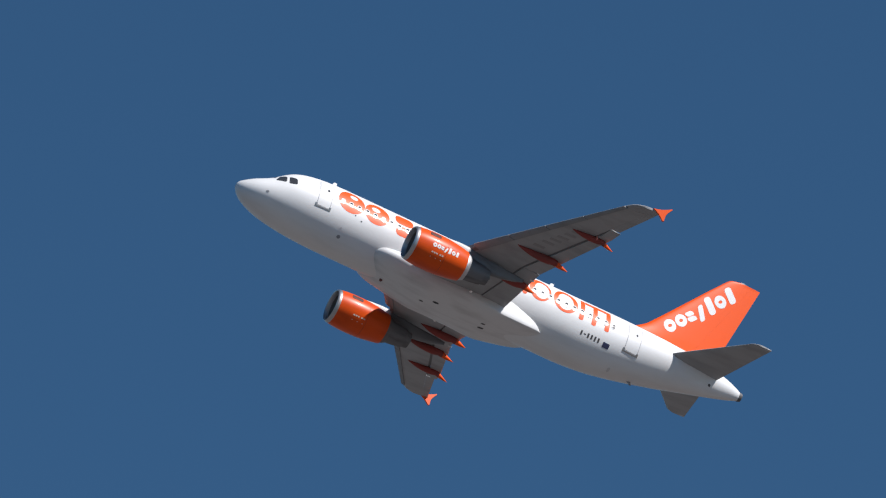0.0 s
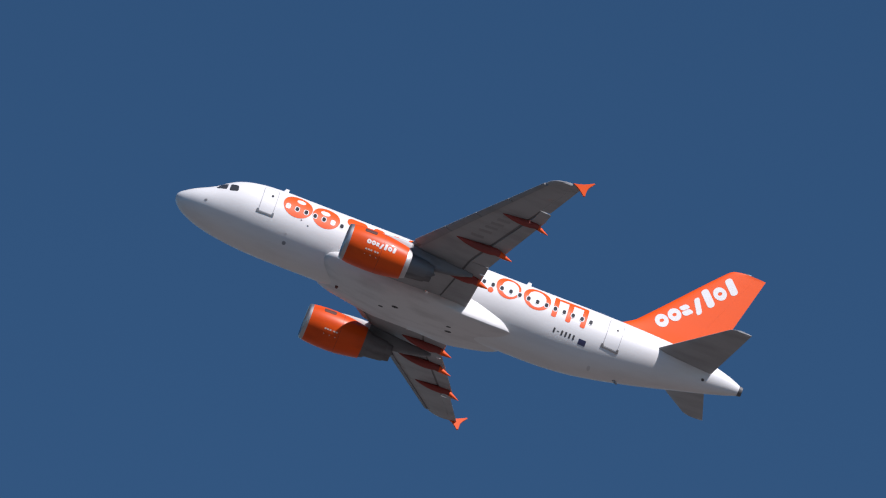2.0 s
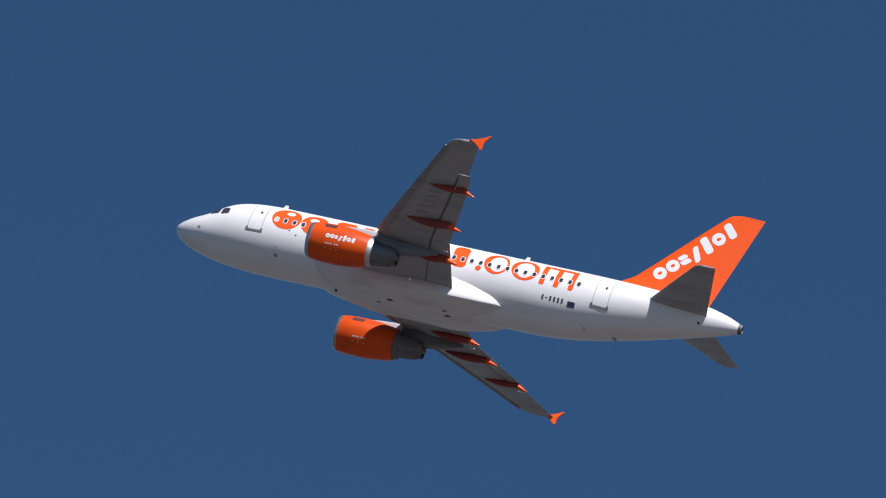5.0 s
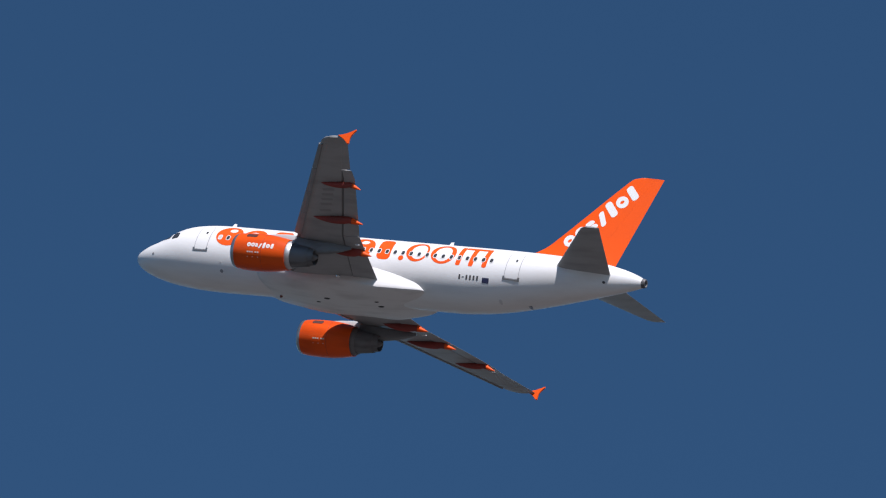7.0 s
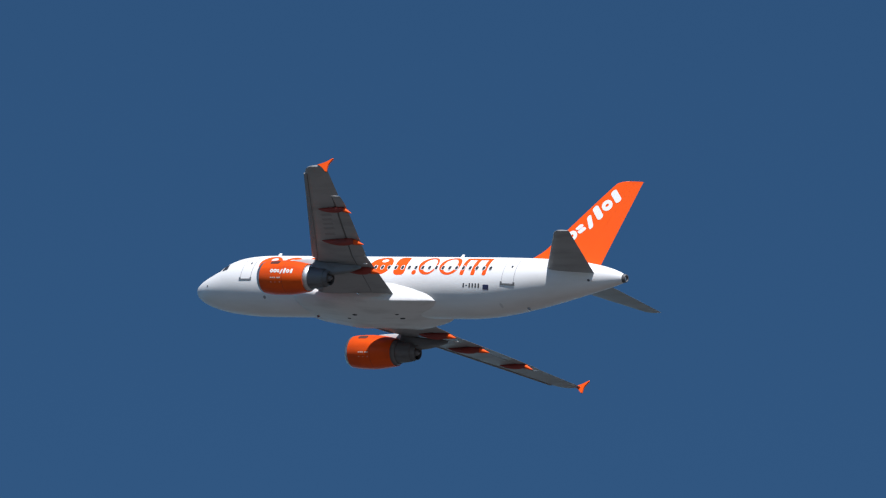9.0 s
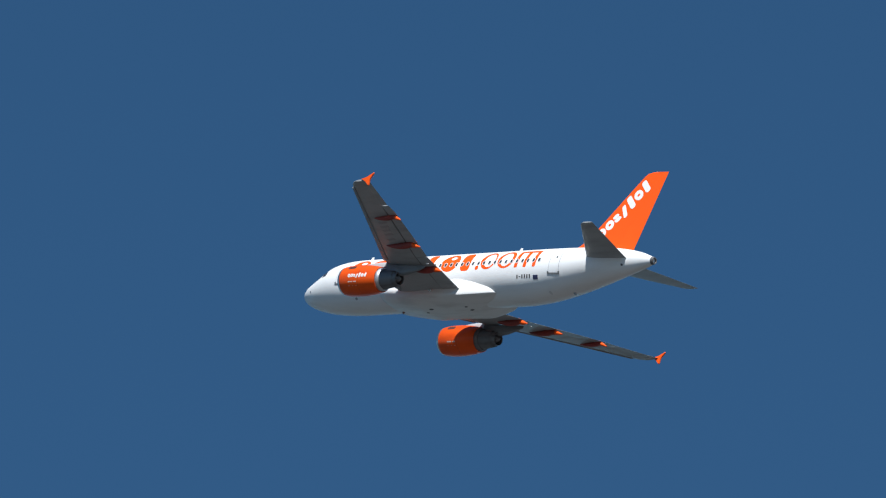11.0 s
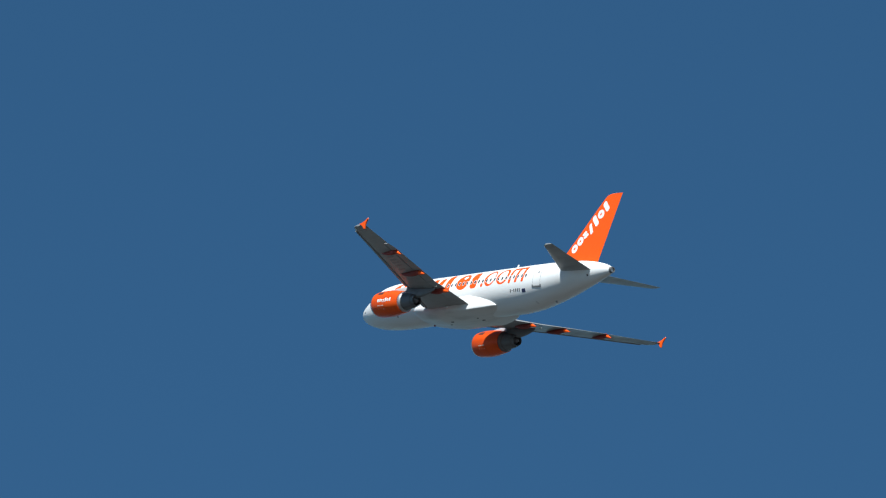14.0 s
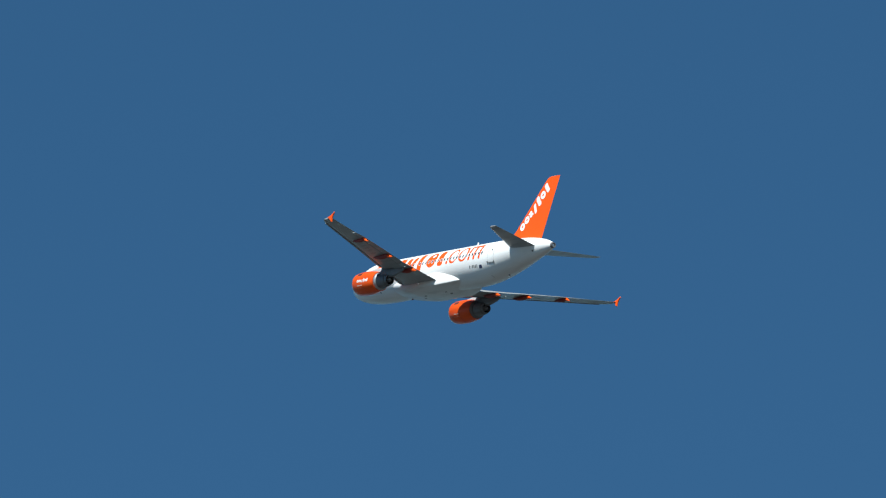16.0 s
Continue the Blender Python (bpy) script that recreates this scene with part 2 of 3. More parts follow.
def band(outer, inner, steps=5):
    """A band between two outlines of equal length; inner may be a single centre."""
    n = len(outer)
    pts, faces = [], []
    for i in range(steps + 1):
        f = i / steps
        pts += [tuple((1 - f) * o[k] + f * q[k] for k in (0, 1)) for o, q in zip(outer, inner)]
    for i in range(steps):
        for j in range(n):
            k = (j + 1) % n
            faces.append((i * n + j, i * n + k, (i + 1) * n + k, (i + 1) * n + j))
    return pts, faces


def filled(outline, steps=5):
    cx, cz = (sum(p[k] for p in outline) / len(outline) for k in (0, 1))
    return band(outline, [(cx + 0.001 * (p[0] - cx), cz + 0.001 * (p[1] - cz)) for p in outline], steps)


def decal(name, shape, place, mat, parent, thick=0.006, label=""):
    """A thin painted or glued shape: place(u, v, out) lays its points on a surface."""
    pts, faces = shape
    n = len(pts)
    verts = [place(u, v, thick) for u, v in pts] + [place(u, v, -0.01) for u, v in pts]
    edges = {}
    for f in faces:
        for a, b in zip(f, f[1:] + f[:1]):
            edges[(a, b)] = edges.get((a, b), 0) + 1
    rim = [(a, b) for a, b in edges if (b, a) not in edges]
    all_faces = list(faces) + [(b, a, a + n, b + n) for a, b in rim]
    me = bpy.data.meshes.new(name)
    me.from_pydata([tuple(v) for v in verts], [], all_faces)
    me.materials.append(mat)
    bm = bmesh.new()
    bm.from_mesh(me)
    bmesh.ops.delete(bm, geom=[v for v in bm.verts if not v.link_faces], context="VERTS")
    bmesh.ops.recalc_face_normals(bm, faces=bm.faces)
    bm.to_mesh(me)
    bm.free()
    for p in me.polygons:
        p.use_smooth = True
    me.set_sharp_from_angle(angle=radians(35))
    ob = new(name, me)
    ob.parent = parent
    return tagged(ob, label)


def tube(points, radius, n=8):
    """Rings round a line of points, for stalks and rods; radius may be a list."""
    rings = []
    for i, p in enumerate(points):
        ahead = (points[min(i + 1, len(points) - 1)] - points[max(i - 1, 0)]).normalized()
        side = ahead.orthogonal().normalized()
        up = ahead.cross(side)
        r = radius[i] if isinstance(radius, (list, tuple)) else radius
        rings.append([p + r * (side * math.cos(2 * math.pi * k / n) + up * math.sin(2 * math.pi * k / n)) for k in range(n)])
    return loft(rings)


def turned(profile, centre, n=48, cap=False):
    """A body of revolution round a fore-aft axis: profile of (s, radius)."""
    rings = [[at(s, centre[0] + r * math.cos(2 * math.pi * k / n), centre[1] + r * math.sin(2 * math.pi * k / n)) for k in range(n)] for s, r in profile]
    return loft(rings, cap=cap)


# ---- ground ----
def build_ground():
    n, far = 24, 22000.0
    verts, faces = [(0, 0, 0)], []
    rings = [60.0, 250.0, 900.0, 3000.0, 9000.0, far]
    for r in rings:
        verts += [(r * math.cos(2 * math.pi * k / n), r * math.sin(2 * math.pi * k / n), 0.0) for k in range(n)]
    for k in range(n):
        faces.append((0, 1 + k, 1 + (k + 1) % n))
        for i in range(len(rings) - 1):
            a, b = 1 + i * n, 1 + (i + 1) * n
            faces.append((a + k, b + k, b + (k + 1) % n, a + (k + 1) % n))
    ob = new("ground", mesh_of("ground", verts, faces, ground_material(), smooth=False))
    tagged(ob, "flat unseen ground, paler then darker to set the bounce light, under a clear blue sky", "ground", kind="structure")


build_ground()

# ---- the airliner ----
plane = tagged(new("airliner"), "white twin-engine airliner with orange tail and engines, climbing", "aeroplane")
plane.empty_display_size = 2.0


def build_fuselage():
    n = 72
    stations = sorted({0.004, 0.015, 0.035, 0.06, 0.1, 0.16, 0.24, 0.34, 0.46, 0.6, 0.75, 0.9, 1.1, 1.3, 1.5, 1.7, 1.85, 2.0, 2.15, 2.3, 2.45, 2.6, 2.8, 3.0, 3.2, 3.5, 3.8, 4.1, 4.5, 5.0, 5.6, 6.2}
                      | {6.2 + 0.8 * k for k in range(1, 21)} | {22.6 + 0.5 * k for k in range(23)} | {33.6, 33.84})
    rings = [[hull(s, 2 * math.pi * k / n) for k in range(n)] for s in stations]
    verts, faces = loft(rings)
    body = part("fuselage", mesh_of("fuselage", verts, faces, WHITE), plane, "glossy white fuselage with a slightly soiled belly")
    # exhaust of the auxiliary power unit
    tip = [(33.78, 0.30), (33.9, 0.285), (34.0, 0.25), (34.0, 0.2), (33.8, 0.17), (33.75, 0.02)]
    part("tail_exhaust", mesh_of("tail_exhaust", *turned(tip, (0, 0.815), 28), HOT), plane, "dark metal exhaust at the tail tip")
    return body


fuselage = build_fuselage()


# ---- belly fairing ----
def build_belly():
    rows = [(8.85, 1.25, -0.95, -1.6), (9.0, 1.5, -0.78, -1.75), (9.3, 1.82, -0.62, -1.9), (9.7, 2.02, -0.54, -2.03), (10.5, 2.18, -0.52, -2.15), (12.0, 2.27, -0.58, -2.32), (13.0, 2.3, -0.65, -2.39), (15.0, 2.32, -0.75, -2.37),
            (16.8, 2.32, -0.78, -2.27), (17.5, 2.22, -0.8, -2.2), (18.2, 2.08, -0.86, -2.12), (19.0, 1.89, -1.0, -2.02), (19.6, 1.73, -1.15, -1.94), (20.0, 1.57, -1.29, -1.85), (20.2, 1.43, -1.41, -1.78), (20.35, 1.3, -1.5, -1.7), (20.6, 1.0, -1.62, -1.72), (21.4, 0.4, -1.85, -1.93)]
    # the lower corner: soft ahead of the wing box, low and crisp behind it
    corner = lambda s: float(np.interp(s, [8.85, 13.0, 15.0, 17.5, 19.0, 19.8, 20.35, 20.6, 21.4], [-1.27, -1.52, -1.75, -1.98, -1.82, -1.69, -1.56, -1.67, -1.9]))
    crest = lambda s: float(np.interp(s, [16.5, 17.2, 18.4, 19.0, 19.7, 20.05, 20.35, 20.6, 21.4], [0.15, 0.12, 0.03, -0.1, -0.32, -0.8, -1.42, -1.63, -1.85]))
    bend = lambda s: float(np.interp(s, [13.0, 16.5], [0.0, 1.0]))
    w, t, b = (curve_through([r[0] for r in rows], [r[k] for r in rows]) for k in (1, 2, 3))

    def girth(s, a):
        c, d, f = math.cos(a), math.sin(a), bend(s)
        e = float(np.interp(s, [9.5, 13.0], [1.0, 0.72]))
        zc = (1 - f) * (t(s) + b(s)) / 2 + f * corner(s)
        ey, ez = (e + f * (0.62 - e), min(e * 1.1, 1.0) * (1 - f) + 1.15 * f) if d > 0 else (e + f * (0.95 - e), min(e * 1.1, 1.0) * (1 - f) + 1.0 * f)
        return w(s) * math.copysign(abs(c) ** ey, c), zc + (t(s) + f * (crest(s) - t(s)) - zc if d > 0 else zc - b(s)) * math.copysign(abs(d) ** ez, d)

    rings = []
    for i in range(71):
        s = 8.85 + 12.55 * (i / 70 if i > 14 else 0.2 * (i / 14) ** 1.8)
        rings.append([at(s, y, z) for y, z in (girth(s, 2 * math.pi * k / 56) for k in range(56))])
    ob = part("belly_fairing", mesh_of("belly_fairing", *loft(rings), BELLY), plane, "smooth white fairing under the wing root")

    def under(u, v, out):
        best = min((girth(u, -math.pi / 2 + 0.02 * k) for k in range(79)), key=lambda g: abs(g[0] - v))
        return at(u, v, best[1] - out)

    for s, y, rx, ry in ((13.0, 0.2, 0.14, 0.07), (13.75, 0.72, 0.2, 0.1), (17.0, 0.55, 0.14, 0.07), (17.1, -0.05, 0.2, 0.1)):
        decal("drain_vent", filled(oval(s, y, rx, ry, 16), 2), under, DARK, ob, 0.012)


build_belly()


# ---- lifting surfaces ----
def foil(x, thick, camber=0.012):
    """Upper and lower height of a wing section at x of its chord, in chords."""
    x = min(max(x, 0.0), 1.0)
    t = 5 * thick * (0.2969 * math.sqrt(x) - 0.126 * x - 0.3516 * x * x + 0.2843 * x ** 3 - 0.1016 * x ** 4)
    c = camber * 4 * x * (1 - x)
    return c + t, c - t


def blade(stations, x0, x1, shift=(0.0, 0.0), droop=0.0, n=12, flip=1):
    """Rings along the span from (leading edge s, y, z, chord, thickness, twist) stations, between x0 and x1 of the chord."""
    rings = []
    for s, y, z, chord, thick, twist in stations:
        ring, xs = [], [x0 + (x1 - x0) * (1 - math.cos(math.pi * k / n)) / 2 for k in range(n + 1)]
        pts = [(x, foil(x, thick)[0]) for x in xs] + [(x, foil(x, thick)[1]) for x in xs[::-1]]
        for x, h in pts:
            # droop about the piece's own front edge
            dx, dh = x - x0, h
            a = radians(droop)
            px, ph = x0 + dx * math.cos(a) + dh * math.sin(a), -dx * math.sin(a) + dh * math.cos(a)
            px, ph = px + (shift[0](y) if callable(shift[0]) else shift[0]) / chord, ph + shift[1] / chord
            b = radians(twist)
            qx, qh = px * math.cos(b) + ph * math.sin(b), -px * math.sin(b) + ph * math.cos(b)
            ring.append(at(s + chord * qx, flip * y, z + chord * qh))
        rings.append(ring)
    return loft(rings)


def LEAD(y):
    return float(np.interp(y, [0.0, 2.0, 16.3, 16.6, 16.8, 16.95], [10.07, 11.1, 18.46, 18.66, 18.9, 19.25]))


def TRAIL(y):
    return float(np.interp(y, [0.0, 2.0, 6.4, 16.95], [17.2, 17.2, 17.4, 20.43]))


def wing_station(y):
    lead, trail = LEAD(y), TRAIL(y)
    z = -1.2 + (y - 2) * 0.1 + 0.39 * (max(y - 2, 0) / 15) ** 2 + 0.13 * math.sin(math.pi * min(max((y - 2) / 15, 0), 1))
    thick = 0.145 - 0.035 * min(y / 8, 1.0)
    twist = 1.8 - 4.3 * min(max((y - 2) / 15.0, 0), 1)
    return lead, y, z, trail - lead, thick, twist


def spread(a, b, n):
    return [wing_station(a + (b - a) * k / n) for k in range(n + 1)]


def build_wing(side):
    verts, faces = blade(spread(0.5, 16.22, 30), 0.1, 0.765, flip=side)
    wing = part("wing", mesh_of("wing", verts, faces, WING), plane, "grey swept wing seen from below, slats and flaps slightly out")
    for a, b in ((2.55, 4.75), (6.3, 8.6), (8.65, 11.0), (11.05, 13.5), (13.55, 16.2)):
        me = mesh_of("slat", *blade(spread(a, b, 4), 0.0, 0.135, shift=(-0.1, -0.05), droop=0.0, n=8, flip=side), SLAT)
        part("slat", me, wing, "grey leading edge slat")
    for a, b, d, out in ((2.1, 6.38, 4.0, 0.26), (6.41, 13.35, 3.0, 0.26)):
        slide = lambda y, o=out: o - 0.15 * max(0.0, (y - 12.45) / 0.9)
        stations = [(*q[:4], q[4] * (0.6 if q[1] > 13.3 else 1.0), q[5]) for q in spread(a, b, 8)]
        me = mesh_of("flap", *blade(stations, 0.735, 1.0, shift=(slide, -0.025), droop=d, n=8, flip=side), WING)
        part("flap", me, wing, "grey trailing edge flap")
    part("aileron", mesh_of("aileron", *blade(spread(13.42, 16.3, 5), 0.77, 1.0, droop=2.0, n=8, flip=side), WING), wing)
    part("wing_tip", mesh_of("wing_tip", *blade(spread(16.225, 16.94, 6), 0.0, 1.0, n=14, flip=side), WING), wing)
    # dark filler strips paint the shade in the slat and flap gaps
    part("slat_gap_strip", mesh_of("slat_gap_strip", *blade(spread(2.2, 16.2, 12), 0.03, 0.12, shift=(0.03, 0.0), n=6, flip=side), BAY), wing, "dark strip for the shade behind the slats")
    part("flap_bay", mesh_of("flap_bay", *blade(spread(2.2, 13.3, 12), 0.74, 0.82, shift=(0.0, 0.02), n=6, flip=side), BAY), wing, "dark strip for the shade before the flaps")
    for y, front, end, zend, fat in ((12.0, 16.9, 19.77, -0.36, 0.19), (8.3, 15.1, 18.63, -0.86, 0.23), (5.0, 14.9, 18.1, -1.36, 0.25)):
        build_flap_fairing(wing, side, y, front, end, zend, fat)
    build_fence(wing, side)
    if side == 1:
        # registration under the wing, plain bars
        for k in range(6):
            y = 8.9 + 0.52 * k + (0.15 if k else 0)
            lead, chord = LEAD(y), TRAIL(y) - LEAD(y)

            def below(u, v, out):
                l, _, zz, c, th, tw = wing_station(v)
                x = (u - l) / c
                h = foil(x, th)[1]
                return at(u, v, zz + c * (h * math.cos(radians(tw)) - x * math.sin(radians(tw))) - out)

            s0 = lead + chord * 0.36
            decal("marking_bar", flat_grid(((s0, y), (s0 + 0.75, y), (s0 + 0.75, y + 0.24), (s0, y + 0.24)), 3, 2), below, FAINT, wing, 0.006, "dark bar of painted marking")
    # white bead added for the pale body glimpsed through the flap gap
    part("flap_gap_bead", mesh_of("flap_gap_bead", *turned([(17.3, 0.01), (17.34, 0.035), (17.45, 0.05), (17.56, 0.035), (17.6, 0.01)], (side * 6.0, -1.12), 10, cap=True), DECAL), wing, "small white bead added at the gap between the flaps")
    # root landing lamp
    part("landing_lamp", mesh_of("landing_lamp", *turned([(14.93, 0.02), (14.94, 0.09), (15.0, 0.12), (15.12, 0.1), (15.15, 0.02)], (side * 2.62, -1.68), 14, cap=True), LENS), wing, "small glinting lamp under the wing root")
    return wing


def build_flap_fairing(wing, side, y, front, end, zend, fat):
    """A canoe under the wing that ends in a pointed tail behind the flap."""
    lead, _, z, chord, thick, twist = wing_station(y)
    mid = front + 0.72 * (end - front)

    def skin(s):
        x = min(max((s - lead) / chord, 0), 1)
        return z + chord * (foil(x, thick)[1] * math.cos(radians(twist)) - x * math.sin(radians(twist)))

    rings = []
    n = 14
    for i in range(n + 1):
        f = i / n
        s = front + (end - front) * f
        w = fat * (math.sin(math.pi * min(f / 0.62, 1.0) / 2) ** 0.8 if f < 0.62 else (1 - ((f - 0.62) / 0.38) ** 1.6 * 0.93))
        top = skin(min(s, mid)) + 0.05 - max(0, f - 0.72) / 0.28 * (skin(mid) + 0.05 - zend - 0.06)
        depth = 2.2 * w
        zc = top - depth / 2
        ring = [at(s, side * (y + w * math.cos(2 * math.pi * k / 16)), zc + depth / 2 * math.sin(2 * math.pi * k / 16)) for k in range(16)]
        rings.append(ring)
    # front rings take the shaded orange, the tail the full one
    cut = 11
    part("flap_fairing", mesh_of("flap_fairing", *loft(rings[:cut + 1]), SHADEDORANGE), wing, "fairing of the flap track in a dark shaded orange")
    part("fairing_tail", mesh_of("fairing_tail", *loft(rings[cut:]), ORANGE), wing, "bright orange pointed tail of the fairing")


def build_fence(wing, side):
    """The arrow-shaped plate at the wing tip."""
    line = [(19.82, 0.79), (20.1, 0.85), (20.4, 0.95), (20.7, 1.1), (20.94, 1.24), (20.97, 1.19), (20.86, 1.03), (20.74, 0.86), (20.67, 0.68), (20.66, 0.45), (20.67, 0.3), (20.58, 0.27), (20.4, 0.44), (20.2, 0.6), (19.95, 0.73)]
    mid = (20.3, 0.82)
    rings = []
    for y, k in ((16.9, 0.96), (16.93, 1.0), (16.99, 1.0), (17.02, 0.96)):
        rings.append([at(mid[0] + k * (s - mid[0]), side * (y + 0.06 * (z - 0.8)), mid[1] + k * (z - mid[1])) for s, z in line])
    part("wing_tip_fence", mesh_of("wing_tip_fence", *loft(rings), ORANGE), wing, "orange arrow-shaped wing tip fence")


wing_left = build_wing(1)
wing_right = build_wing(-1)


def build_tailplane(side):
    st = lambda y: (28.35 + (y - 0.9) * 0.683 - 0.15 + (0.2 * max(0, y - 6.05) / 0.17), y, 0.80 + (y - 1) * 0.095, (31.95 + (y - 0.9) * 0.19) - (28.2 + (y - 0.9) * 0.683 + 0.2 * max(0, y - 6.05) / 0.17), 0.1, 0.0)
    ys = [0.2 + 5.75 * k / 10 for k in range(11)] + [6.08, 6.17, 6.22]
    me = mesh_of("tailplane", *blade([st(y) for y in ys], 0.0, 0.7, n=14, flip=side), WING)
    tail = part("tailplane", me, plane, "grey horizontal tailplane")
    part("elevator", mesh_of("elevator", *blade([st(0.5 + 5.56 * k / 8) for k in range(9)], 0.7, 1.0, n=14, flip=side), WING), tail, "grey elevator")
    part("tailplane_tip", mesh_of("tailplane_tip", *blade([st(6.06), st(6.15), st(6.22)], 0.7, 1.0, flip=side), WINGTOP), tail)
    return tail


build_tailplane(1)
build_tailplane(-1)


def build_fin():
    lead = curve_through([1.5, 2.05, 2.35, 2.75, 3.2, 7.3, 7.6, 7.78, 7.88], [25.1, 25.9, 26.42, 26.97, 27.37, 30.85, 31.12, 31.36, 31.8])
    trail = lambda z: 31.62 + (z - 1.5) * 0.262

    def ring(z, x0, x1, n=12):
        a, b = lead(z), trail(z)
        chord = b - a
        w = 0.1 * (6.4 - 0.62 * z) / max(chord, 0.5)
        w = min(w, 0.1)
        xs = [x0 + (x1 - x0) * (1 - math.cos(math.pi * k / n)) / 2 for k in range(n + 1)]
        return [at(a + chord * x, chord * foil(x, w, 0)[0], z) for x in xs] + [at(a + chord * x, chord * foil(x, w, 0)[1], z) for x in xs[::-1]]

    zs = [1.5, 1.8, 2.05, 2.2, 2.35, 2.55, 2.75, 3.0, 3.2] + [3.2 + 4.1 * k / 10 for k in range(1, 11)] + [7.45, 7.6, 7.7, 7.78, 7.84, 7.88]
    fin = part("fin", mesh_of("fin", *loft([ring(z, 0.0, 0.7) for z in zs]), ORANGE), plane, "tall bright orange tail fin")
    part("rudder", mesh_of("rudder", *loft([ring(z, 0.7008, 1.0) for z in zs]), ORANGE), fin, "bright orange rudder")

    def place(u, v, out):
        a, b = lead(v), trail(v)
        x = (u - a) / (b - a)
        w = min(0.1, 0.1 * (6.4 - 0.62 * v) / max(b - a, 0.5))
        return at(u, (b - a) * foil(x, w, 0)[0] + out, v)

    # a row of plain white shapes climbing along the fin
    d = Vector((3.3, 3.6)).normalized()
    up = Vector((-d.y, d.x))
    start = Vector((28.12, 2.9))

    def turned_shape(shape, along, lift):
        pts, faces = shape
        o = start + d * along * 1.23 + up * lift * 1.15
        return [tuple(o + d * 1.2 * p[0] + up * 1.15 * p[1]) for p in pts], faces

    marks = plain_marks()
    for along, lift, shape in marks:
        decal("marking", turned_shape(shape, along, lift), place, DECAL, fin, 0.008, "plain white painted shape")
    part("fin_lamp", mesh_of("fin_lamp", *turned([(31.9, 0.01), (31.95, 0.06), (32.2, 0.08), (32.4, 0.05)], (0.0, 7.9), 10, cap=True), LENS), fin)


def ringed(rx, rz, hx, hz, ox=0.0, oz=0.0, lean=0.0):
    o, i = oval(0, 0, rx, rz), oval(ox, oz, hx, hz)
    sk = lambda pts: [(x + lean * z, z) for x, z in pts]
    return band(sk(o), sk(i), 4)


def bar(w, h, r, lean=0.0):
    return filled(rounded(0, 0, w, h, r, lean), 4)


def plain_marks():
    """A row of seven plain shapes, 4.6 long: rings, blobs and leaning bars."""
    return [(0.28, 0.0, ringed(0.33, 0.36, 0.12, 0.09)), (0.98, 0.0, ringed(0.33, 0.35, 0.11, 0.09)), (1.6, 0.13, bar(0.46, 0.27, 0.12, -0.1)), (1.6, -0.17, bar(0.5, 0.28, 0.12, -0.1)),
            (2.22, -0.1, bar(0.3, 0.85, 0.12, 0.3)), (2.86, 0.06, bar(0.4, 1.0, 0.16, 0.1)), (3.5, 0.02, ringed(0.33, 0.36, 0.12, 0.09)), (4.18, 0.1, bar(0.4, 0.92, 0.16, 0.08))]


build_fin()


